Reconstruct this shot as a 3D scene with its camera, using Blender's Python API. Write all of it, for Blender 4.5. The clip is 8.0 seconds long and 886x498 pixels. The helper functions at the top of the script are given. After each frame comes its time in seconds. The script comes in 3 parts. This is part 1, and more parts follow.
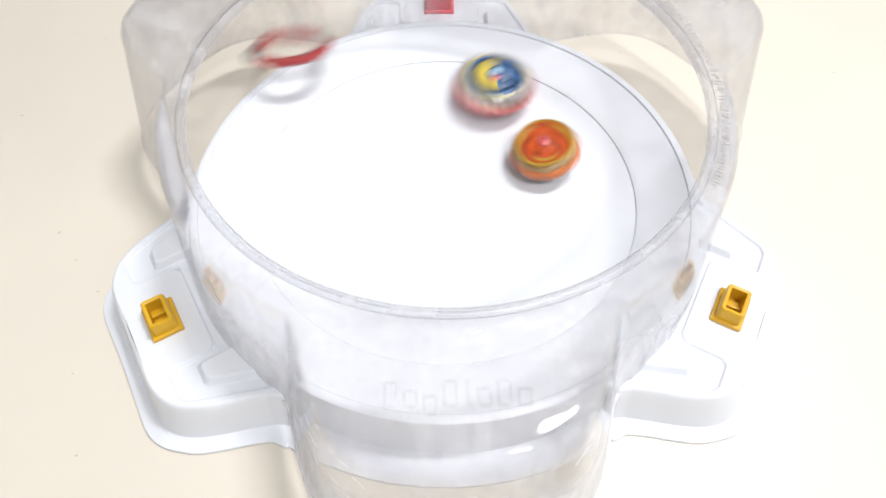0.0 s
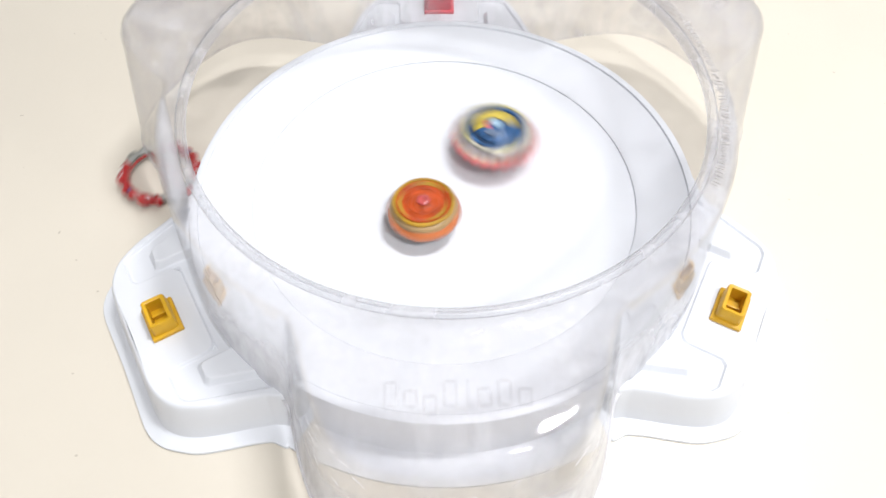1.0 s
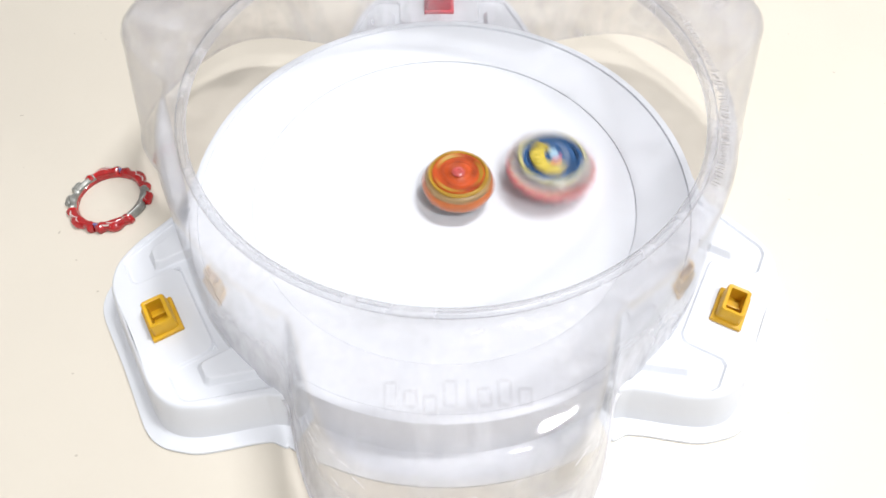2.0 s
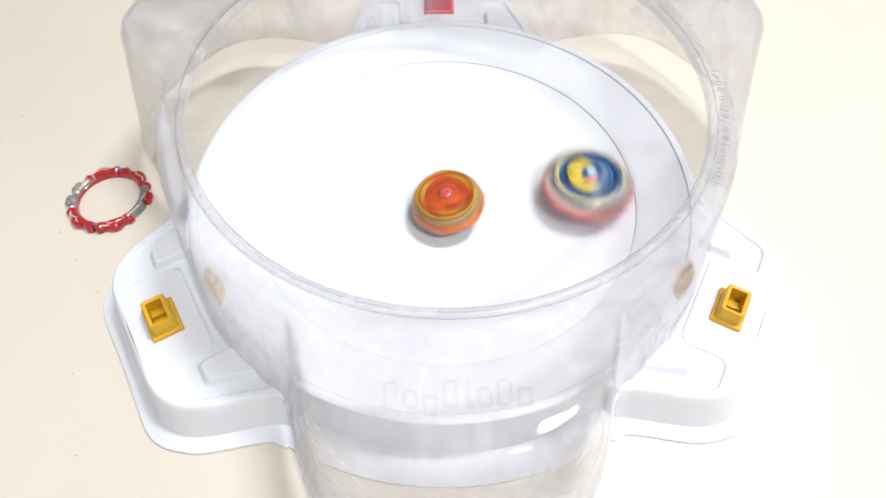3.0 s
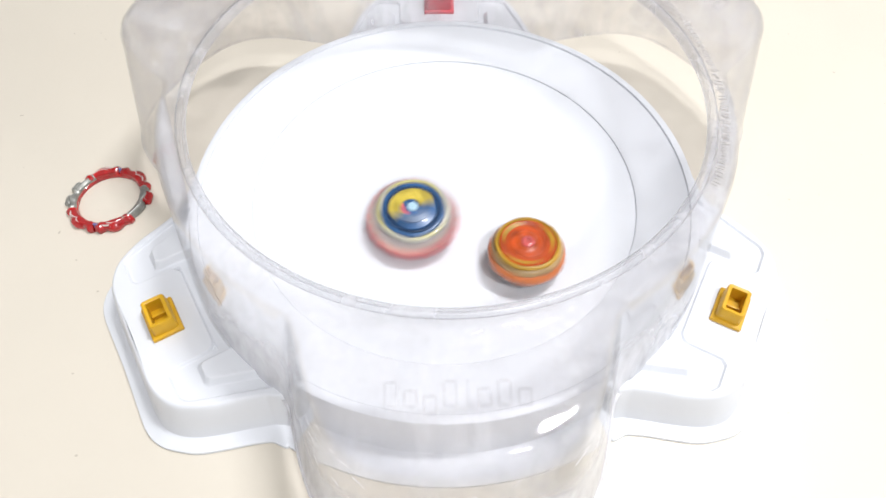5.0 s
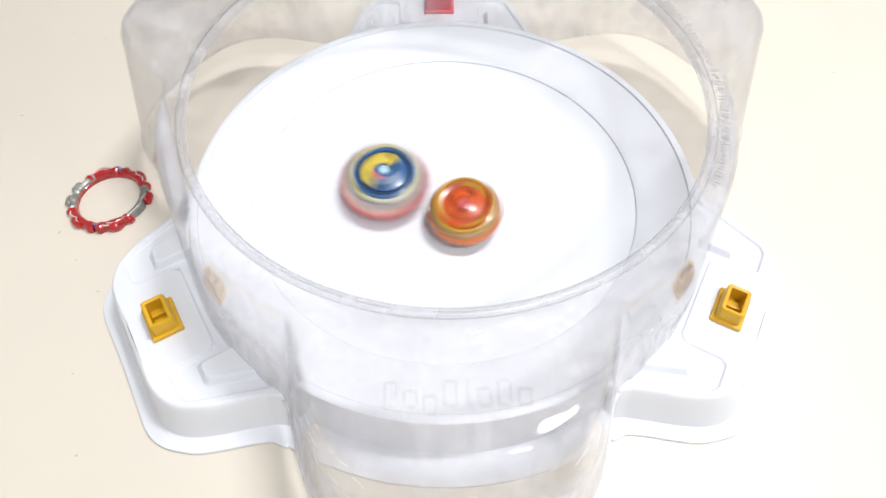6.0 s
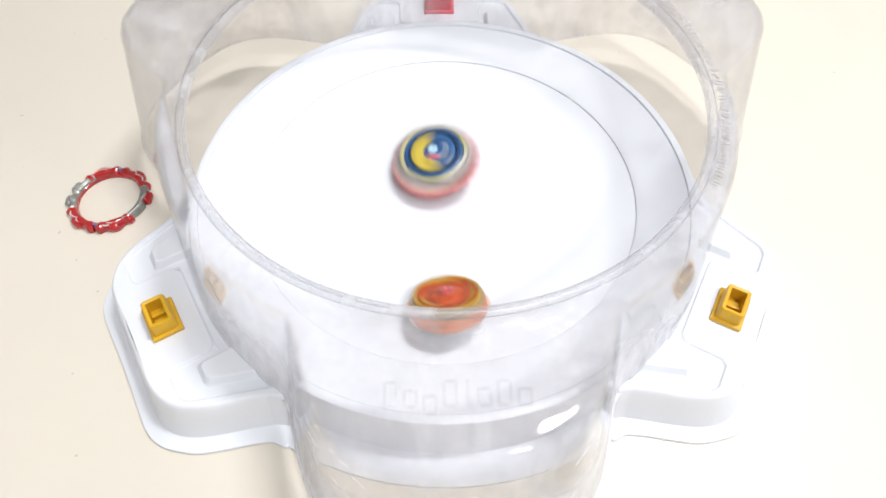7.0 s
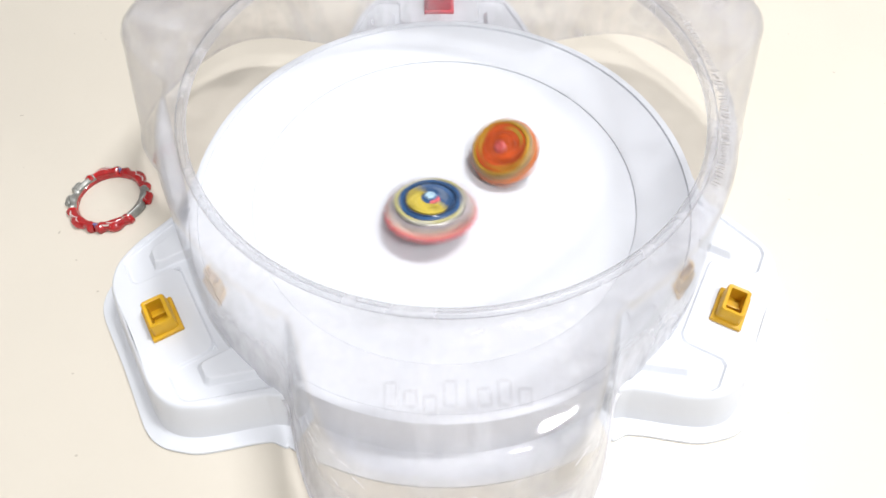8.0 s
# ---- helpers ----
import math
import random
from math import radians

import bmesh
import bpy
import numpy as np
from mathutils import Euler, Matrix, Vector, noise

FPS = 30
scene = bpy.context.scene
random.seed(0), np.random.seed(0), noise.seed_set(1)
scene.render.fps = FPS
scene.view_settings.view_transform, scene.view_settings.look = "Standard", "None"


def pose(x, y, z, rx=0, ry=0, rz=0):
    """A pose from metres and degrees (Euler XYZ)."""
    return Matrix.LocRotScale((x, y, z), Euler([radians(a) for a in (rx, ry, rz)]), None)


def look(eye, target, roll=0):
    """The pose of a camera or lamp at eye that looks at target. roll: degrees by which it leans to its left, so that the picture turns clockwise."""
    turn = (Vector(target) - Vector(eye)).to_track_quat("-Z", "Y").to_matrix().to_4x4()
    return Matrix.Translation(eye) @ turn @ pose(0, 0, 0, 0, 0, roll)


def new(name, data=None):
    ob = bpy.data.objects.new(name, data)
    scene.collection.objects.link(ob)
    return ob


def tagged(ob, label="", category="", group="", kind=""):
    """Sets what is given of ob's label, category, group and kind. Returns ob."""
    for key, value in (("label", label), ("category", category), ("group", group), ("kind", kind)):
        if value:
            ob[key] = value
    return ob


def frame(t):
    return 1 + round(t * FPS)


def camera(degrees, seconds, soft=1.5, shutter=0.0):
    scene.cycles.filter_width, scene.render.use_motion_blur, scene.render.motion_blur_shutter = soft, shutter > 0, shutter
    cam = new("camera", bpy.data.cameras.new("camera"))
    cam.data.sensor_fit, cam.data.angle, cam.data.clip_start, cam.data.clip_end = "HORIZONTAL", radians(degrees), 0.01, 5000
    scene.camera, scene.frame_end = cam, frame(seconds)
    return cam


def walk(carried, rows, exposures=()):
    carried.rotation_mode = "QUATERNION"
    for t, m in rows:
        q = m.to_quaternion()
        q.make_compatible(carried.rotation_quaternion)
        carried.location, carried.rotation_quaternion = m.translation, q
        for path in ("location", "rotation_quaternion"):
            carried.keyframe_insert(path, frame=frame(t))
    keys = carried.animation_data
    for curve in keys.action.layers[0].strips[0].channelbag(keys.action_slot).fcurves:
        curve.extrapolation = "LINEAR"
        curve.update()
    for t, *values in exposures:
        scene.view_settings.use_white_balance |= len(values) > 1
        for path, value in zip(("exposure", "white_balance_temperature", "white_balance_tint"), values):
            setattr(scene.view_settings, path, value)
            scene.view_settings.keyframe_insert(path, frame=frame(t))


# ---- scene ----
# camera: hand-height over the near side of the stadium, standing still
cam = camera(67.53, 8.0, soft=1.6, shutter=0.55)
EYE, TARGET = (-0.0078, -0.2807, 0.3782), (-0.0012, -0.0193, -0.0123)
walk(cam, [(0.0, look(EYE, TARGET, 0.24)), (8.0, look(EYE, TARGET, 0.24))],
     exposures=[(0.0, 0.0), (8.0, 0.0)])

# ---- light: a key panel and an added fill panel in a closed white room ----
world = bpy.data.worlds.new("world")
scene.world = world
world.use_nodes = True
sky = world.node_tree.nodes.new("ShaderNodeTexSky")
sky.sky_type, sky.sun_disc = "NISHITA", False
sky.sun_elevation, sky.sun_rotation = radians(40), radians(130)
world.node_tree.links.new(sky.outputs[0], world.node_tree.nodes["Background"].inputs[0])
world.node_tree.nodes["Background"].inputs[1].default_value = 0.1


def area_lamp(name, m, size_x, size_y, watts, colour):
    data = bpy.data.lights.new(name, "AREA")
    data.shape, data.size, data.size_y = "RECTANGLE", size_x, size_y
    data.energy, data.color = watts, colour
    ob = new(name, data)
    ob.matrix_world = m
    return ob


# each panel: place, length, width, watts
# first set by shadows and highlight; second is added fill for front faces
PANELS = ((0.76, 0.26, 0.52, 0.15, 52.5), (0.70, -1.25, 0.30, 0.16, 41))
CEILING_Z = 2.45
for px, py, long, wide, watts in PANELS:
    area_lamp("key_and_fill_lamp", pose(px, py, CEILING_Z - 0.052), long, wide, watts, (0.975, 0.985, 1.0))


# ---- materials ----
def nodes_of(name):
    m = bpy.data.materials.new(name)
    m.use_nodes = True
    return m, m.node_tree.nodes, m.node_tree.links


def noise_node(n, l, scale, detail=4.0, coords="Object", stretch=None):
    c = n.new("ShaderNodeTexCoord")
    out = c.outputs[coords]
    if stretch:
        mp = n.new("ShaderNodeMapping")
        mp.inputs["Scale"].default_value = stretch
        l.new(out, mp.inputs[0])
        out = mp.outputs[0]
    t = n.new("ShaderNodeTexNoise")
    t.inputs["Scale"].default_value, t.inputs["Detail"].default_value = scale, detail
    l.new(out, t.inputs["Vector"])
    return t


def ramp_node(n, l, src, lo, hi, a=0.35, b=0.7):
    r = n.new("ShaderNodeValToRGB")
    r.color_ramp.elements[0].position, r.color_ramp.elements[1].position = a, b
    r.color_ramp.elements[0].color, r.color_ramp.elements[1].color = lo, hi
    l.new(src, r.inputs[0])
    return r


def plastic(name, rgb, rough=0.35, vary=0.06, coarse=25.0, fine=900.0, bump=0.05, metal=0.0, coat=0.0, trans=0.0):
    """A moulded surface: slow colour drift, fine grain in gloss and relief."""
    m, n, l = nodes_of(name)
    b = n["Principled BSDF"]
    big, small = noise_node(n, l, coarse), noise_node(n, l, fine, 2.0)
    lo = tuple(c * (1 - vary) for c in rgb) + (1,)
    hi = tuple(min(1, c * (1 + vary)) for c in rgb) + (1,)
    l.new(ramp_node(n, l, big.outputs[0], lo, hi).outputs[0], b.inputs["Base Color"])
    rr = ramp_node(n, l, small.outputs[0], (rough * 0.8,) * 3 + (1,), (min(1, rough * 1.25),) * 3 + (1,))
    l.new(rr.outputs[0], b.inputs["Roughness"])
    bp = n.new("ShaderNodeBump")
    bp.inputs["Strength"].default_value, bp.inputs["Distance"].default_value = bump, 0.0006
    l.new(small.outputs[0], bp.inputs["Height"])
    l.new(bp.outputs[0], b.inputs["Normal"])
    b.inputs["Metallic"].default_value = metal
    b.inputs["Coat Weight"].default_value = coat
    b.inputs["Transmission Weight"].default_value = trans
    return m


def clear_plastic(name, tint, haze, gloss_rough=0.08, foot=0.0, smears=1.0, dirt=0.0):
    """Thin clear sheet: lets light straight through, a little milky with scuffs, glossy at grazing angles."""
    m, n, l = nodes_of(name)
    n.remove(n["Principled BSDF"])
    out = n["Material Output"]
    tr = n.new("ShaderNodeBsdfTransparent")
    tr.inputs[0].default_value = (*tint, 1)
    front = n.new("ShaderNodeBsdfDiffuse")
    front.inputs[0].default_value = (0.86, 0.86, 0.89, 1)
    back = n.new("ShaderNodeBsdfTranslucent")
    back.inputs[0].default_value = (0.88, 0.88, 0.91, 1)
    df = n.new("ShaderNodeMixShader")
    df.inputs[0].default_value = 0.45
    l.new(front.outputs[0], df.inputs[1])
    l.new(back.outputs[0], df.inputs[2])
    gl = n.new("ShaderNodeBsdfGlossy")
    gl.inputs["Roughness"].default_value = gloss_rough
    scuff = noise_node(n, l, 60, 8.0, stretch=(1.0, 1.0, 0.35))
    cloud = noise_node(n, l, 14, 3.0)
    a = ramp_node(n, l, scuff.outputs[0], (haze * 0.6,) * 3 + (1,), (haze * 2.0,) * 3 + (1,), 0.44, 0.74)
    c = ramp_node(n, l, cloud.outputs[0], (0.75,) * 3 + (1,), (1.28,) * 3 + (1,), 0.3, 0.72)
    mul = n.new("ShaderNodeMath")
    mul.operation = "MULTIPLY"
    l.new(a.outputs[0], mul.inputs[0])
    l.new(c.outputs[0], mul.inputs[1])
    # milky smears where the plastic is rubbed
    rub = noise_node(n, l, 17, 6.0, stretch=(1.0, 1.0, 0.6))
    rub.inputs["Distortion"].default_value = 1.6
    smear = ramp_node(n, l, rub.outputs[0], (0, 0, 0, 1), (haze * smears,) * 3 + (1,), 0.53, 0.70)
    plus = n.new("ShaderNodeMath")
    plus.operation = "ADD"
    l.new(mul.outputs[0], plus.inputs[0])
    l.new(smear.outputs[0], plus.inputs[1])
    # haze painted into the lower near wall to whiten it, patchy with scuffs
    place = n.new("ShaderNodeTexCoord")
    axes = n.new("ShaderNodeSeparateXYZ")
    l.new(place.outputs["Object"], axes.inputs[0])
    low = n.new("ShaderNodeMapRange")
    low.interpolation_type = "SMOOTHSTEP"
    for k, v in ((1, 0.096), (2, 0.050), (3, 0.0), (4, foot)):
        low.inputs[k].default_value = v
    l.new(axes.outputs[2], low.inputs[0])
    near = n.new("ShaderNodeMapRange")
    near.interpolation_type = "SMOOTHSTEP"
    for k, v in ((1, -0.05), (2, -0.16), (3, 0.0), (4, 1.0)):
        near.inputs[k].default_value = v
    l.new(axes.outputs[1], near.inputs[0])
    near_low = n.new("ShaderNodeMath")
    near_low.operation = "MULTIPLY"
    l.new(low.outputs[0], near_low.inputs[0])
    l.new(near.outputs[0], near_low.inputs[1])
    # a dull film of dirt in patches on the far pockets
    far = n.new("ShaderNodeMapRange")
    far.interpolation_type = "SMOOTHSTEP"
    for k, v in ((1, 0.0), (2, 0.11), (3, 0.0), (4, dirt)):
        far.inputs[k].default_value = v
    l.new(axes.outputs[1], far.inputs[0])
    film_noise = noise_node(n, l, 26, 7.0)
    film_noise.inputs["Distortion"].default_value = 0.8
    film = ramp_node(n, l, film_noise.outputs[0], (0.15,) * 3 + (1,), (1.0,) * 3 + (1,), 0.42, 0.66)
    amount = n.new("ShaderNodeMath")
    amount.operation = "MULTIPLY"
    l.new(film.outputs[0], amount.inputs[0])
    l.new(far.outputs[0], amount.inputs[1])
    dull = n.new("ShaderNodeMix")
    dull.data_type = "RGBA"
    l.new(amount.outputs[0], dull.inputs[0])
    dull.inputs[6].default_value = (*tint, 1)
    dull.inputs[7].default_value = (0.80, 0.785, 0.785, 1)
    l.new(dull.outputs[2], tr.inputs[0])
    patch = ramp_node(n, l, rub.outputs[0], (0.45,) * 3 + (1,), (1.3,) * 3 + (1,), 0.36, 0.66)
    hazed = n.new("ShaderNodeMath")
    hazed.operation = "MULTIPLY_ADD"
    l.new(near_low.outputs[0], hazed.inputs[0])
    l.new(patch.outputs[0], hazed.inputs[1])
    l.new(plus.outputs[0], hazed.inputs[2])
    mix = n.new("ShaderNodeMixShader")
    l.new(hazed.outputs[0], mix.inputs[0])
    l.new(tr.outputs[0], mix.inputs[1])
    l.new(df.outputs[0], mix.inputs[2])
    lw = n.new("ShaderNodeLayerWeight")
    lw.inputs["Blend"].default_value = 0.5
    pw = n.new("ShaderNodeMath")
    pw.operation, pw.inputs[1].default_value = "POWER", 3.0
    l.new(lw.outputs["Facing"], pw.inputs[0])
    ma = n.new("ShaderNodeMath")
    ma.operation, ma.inputs[1].default_value, ma.inputs[2].default_value = "MULTIPLY_ADD", 0.58, 0.028
    l.new(pw.outputs[0], ma.inputs[0])
    mix2 = n.new("ShaderNodeMixShader")
    l.new(ma.outputs[0], mix2.inputs[0])
    l.new(mix.outputs[0], mix2.inputs[1])
    l.new(gl.outputs[0], mix2.inputs[2])
    bp = n.new("ShaderNodeBump")
    bp.inputs["Strength"].default_value, bp.inputs["Distance"].default_value = 0.10, 0.001
    l.new(scuff.outputs[0], bp.inputs["Height"])
    l.new(bp.outputs[0], gl.inputs["Normal"])
    l.new(mix2.outputs[0], out.inputs[0])
    return m


def speckled(name, rgb, speck, rough):
    """Cream laminate with a slow drift, fine grain and a few specks."""
    m = plastic(name, rgb, rough, 0.025, 4.0, 500.0, 0.04)
    n, l = m.node_tree.nodes, m.node_tree.links
    b = n["Principled BSDF"]
    base = b.inputs["Base Color"].links[0].from_socket
    s = noise_node(n, l, 240, 0.0)
    k = ramp_node(n, l, s.outputs[0], (0, 0, 0, 1), (1, 1, 1, 1), 0.885, 0.90)
    mx = n.new("ShaderNodeMix")
    mx.data_type = "RGBA"
    l.new(k.outputs[0], mx.inputs[0])
    l.new(base, mx.inputs[6])
    mx.inputs[7].default_value = (*speck, 1)
    l.new(mx.outputs[2], b.inputs["Base Color"])
    return m


# grey on the unseen north wall darkens what the far pockets reflect
DIM_NORTH_WALL = plastic("grey_wall_for_reflection", (0.58, 0.575, 0.575), 0.8, 0.04, 2.0, 300.0, 0.1)
WALL = plastic("painted_wall", (0.77, 0.77, 0.77), 0.8, 0.03, 2.0, 300.0, 0.1)
CEIL = plastic("ceiling_paint", (0.80, 0.80, 0.80), 0.9, 0.02, 2.0, 200.0, 0.1)
FLOOR = plastic("floor_boards", (0.40, 0.36, 0.32), 0.5, 0.2, 6.0, 200.0, 0.1)
TABLE = speckled("cream_laminate", (0.645, 0.594, 0.512), (0.48, 0.43, 0.36), 0.42)
WOOD = plastic("table_legs_wood", (0.34, 0.23, 0.14), 0.5, 0.2, 30.0, 300.0, 0.1)
WHITE = plastic("white_plastic", (0.672, 0.688, 0.728), 0.38, 0.012, 18.0, 700.0, 0.02)
CLEAR = clear_plastic("clear_scuffed_hazed_plastic", (0.984, 0.980, 0.984), 0.115, 0.035, 0.68, 1.0, 0.36)
CLEAR_BAR = clear_plastic("clear_raised_plastic", (0.968, 0.965, 0.972), 0.13, 0.12)
CLEAR_LIP = clear_plastic("clear_lip_plastic", (0.90, 0.90, 0.91), 0.20, 0.28, 0.0, 0.1)
SCRATCH = plastic("milky_scratch", (0.48, 0.46, 0.455), 0.6)
DARK_SCUFF = plastic("dark_scuff", (0.32, 0.30, 0.28), 0.7)
WHITE_SCUFF = plastic("white_scuff", (0.85, 0.85, 0.88), 0.5)
YELLOW = plastic("yellow_plastic", (0.60, 0.335, 0.010), 0.42, 0.06, 60.0, 900.0, 0.05)
REDBLOCK = plastic("red_plastic", (0.62, 0.035, 0.06), 0.42, 0.06, 60.0, 900.0, 0.05)
LAMP_BODY = plastic("lamp_frame_white", (0.75, 0.75, 0.75), 0.5)


# ---- mesh helpers ----
def part(name, bm, material, parent=None, label="", smooth=40):
    me = bpy.data.meshes.new(name)
    bmesh.ops.recalc_face_normals(bm, faces=bm.faces[:])
    if smooth:
        for f in bm.faces:
            f.smooth = True
        for e in bm.edges:
            if len(e.link_faces) == 2 and e.calc_face_angle(0) > radians(smooth):
                e.smooth = False
    bm.to_mesh(me)
    bm.free()
    for m in (material if isinstance(material, (list, tuple)) else [material]):
        me.materials.append(m)
    ob = new(name, me)
    if parent:
        ob.parent = parent
    if label:
        ob["label"] = label
    return ob


def loft(bm, loops, closed=True, cap_first=False, cap_last=False, mat=0):
    """Skin a list of loops of equal length."""
    rows = [[bm.verts.new(p) for p in lp] for lp in loops]
    n = len(rows[0])
    for a, b in zip(rows, rows[1:]):
        for i in range(n if closed else n - 1):
            j = (i + 1) % n
            f = bm.faces.new((a[i], a[j], b[j], b[i]))
            f.material_index = mat
    if cap_first:
        bm.faces.new(rows[0][::-1])
    if cap_last:
        bm.faces.new(rows[-1])
    return rows


def lathe(profile, n=96, wobble=None):
    """Turn (r, z) points about z; wobble(angle, r, z) gives a new radius."""
    bm = bmesh.new()
    loops = []
    for r, z in profile:
        lp = []
        for i in range(n):
            a = 2 * math.pi * i / n
            q = wobble(a, r, z) if wobble else r
            lp.append((q * math.cos(a), q * math.sin(a), z))
        loops.append(lp)
    loft(bm, loops, True, profile[0][0] < 0.002, profile[-1][0] < 0.002)
    return bm


def box(bm, x0, y0, z0, x1, y1, z1, bevel=0.0):
    m = Matrix.Translation(((x0 + x1) / 2, (y0 + y1) / 2, (z0 + z1) / 2)) @ Matrix.Diagonal((x1 - x0, y1 - y0, z1 - z0, 1))
    g = bmesh.ops.create_cube(bm, size=1, matrix=m)
    if bevel:
        es = list({e for v in g["verts"] for e in v.link_edges})
        bmesh.ops.bevel(bm, geom=es, offset=bevel, segments=2, affect="EDGES", profile=0.5)
    return bm


def curve_through(pts, per=6):
    """Closed Catmull-Rom through 2D points."""
    out, n = [], len(pts)
    for i in range(n):
        p0, p1, p2, p3 = (Vector(pts[(i + k) % n]) for k in (-1, 0, 1, 2))
        for s in range(per):
            t = s / per
            out.append(0.5 * ((2 * p1) + (p2 - p0) * t + (2 * p0 - 5 * p1 + 4 * p2 - p3) * t * t + (3 * p1 - p0 - 3 * p2 + p3) * t ** 3))
    return out


def smooth01(x):
    x = max(0.0, min(1.0, x))
    return x * x * (3 - 2 * x)


# ---- the room, unseen, added to enclose the table and bounce light ----
def build_room():
    fl = part("floor", box(bmesh.new(), -2.3, -2.3, -0.86, 2.3, 2.3, -0.74), FLOOR)
    tagged(fl, "pale brown wooden floor of the plain room", "floor", kind="structure")
    ce = part("ceiling", box(bmesh.new(), -2.3, -2.3, CEILING_Z, 2.3, 2.3, CEILING_Z + 0.1), CEIL)
    tagged(ce, "plain white painted ceiling of the room", "ceiling", kind="structure")
    for nm, b in (("wall_north", (-2.3, 2.2, -0.74, 2.3, 2.3, CEILING_Z)), ("wall_south", (-2.3, -2.3, -0.74, 2.3, -2.2, CEILING_Z)),
                  ("wall_west", (-2.3, -2.2, -0.74, -2.2, 2.2, CEILING_Z)), ("wall_east", (2.2, -2.2, -0.74, 2.3, 2.2, CEILING_Z))):
        north = nm == "wall_north"
        tagged(part(nm, box(bmesh.new(), *b), DIM_NORTH_WALL if north else WALL), "plain %s painted wall of the room" % ("grey" if north else "off-white"), "wall", kind="structure")
    # each panel's frame round its glowing face; the near one is added fill
    for px, py, long, wide, watts in PANELS:
        lamp = tagged(new("key_and_fill_panel"), "white framed ceiling light panel, switched on, of a key and added fill pair", "ceiling light", group="ceiling lights")
        lamp.location = (px, py, CEILING_Z)
        hx, hy = long / 2 + 0.012, wide / 2 + 0.012
        bm = bmesh.new()
        for x0, y0, x1, y1 in ((-hx - .025, -hy - .025, hx + .025, -hy), (-hx - .025, hy, hx + .025, hy + .025), (-hx - .025, -hy, -hx, hy), (hx, -hy, hx + .025, hy)):
            box(bm, x0, y0, -0.055, x1, y1, 0, 0.003)
        part("frame", bm, LAMP_BODY, lamp)
        part("back_plate", box(bmesh.new(), -hx, -hy, -0.012, hx, hy, 0), LAMP_BODY, lamp)


def build_table():
    t = tagged(new("table"), "large table with a cream laminate top and wooden legs", "table")
    t.location = (0, 0.1, -0.74)
    part("tabletop", box(bmesh.new(), -0.95, -0.65, 0.71, 0.95, 0.65, 0.74, 0.004), TABLE, t, "cream laminate top with faint specks")
    for x in (-0.86, 0.86):
        for y in (-0.56, 0.56):
            part("leg", box(bmesh.new(), x - 0.03, y - 0.03, 0, x + 0.03, y + 0.03, 0.709, 0.004), WOOD, t)


# ---- the stadium's white base ----
TAB_Z = 0.0324


def soft_max(*d, r=0.0045):
    """The largest of several distances, with rounded corners where two of them meet."""
    m = max(d)
    over = [max(0.0, r + v - m) for v in d]
    return m + (math.sqrt(sum(o * o for o in over)) - r) * 0.9


def tab_height(x, y):
    """Relief on a tab's top: a sunk catch on each side with a raised island in it."""
    x = abs(x)
    nx, ny = 0.937, 0.349
    edge = (x - 0.0575) * nx + (y - 0.190) * ny
    inner = y - 0.1725
    d = min(soft_max(0.0325 - x, y - 0.2005, edge), soft_max(inner, edge))
    fill = 0.0065 - math.hypot(max(0.0, 0.0065 - max(0.0, 0.0325 - x)), max(0.0, 0.0065 - max(0.0, inner)))
    d = min(d, fill) if 0.024 < x < 0.0325 and 0 < inner < 0.0065 else d
    z = TAB_Z - 0.0020 * smooth01(-d / 0.0013 + 0.5)
    edge2 = (x - 0.0500) * nx + (y - 0.186) * ny
    d2 = soft_max(0.0375 - x, y - 0.1845, edge2, r=0.0025)
    return z + 0.0056 * smooth01(-d2 / 0.0034 + 0.5)


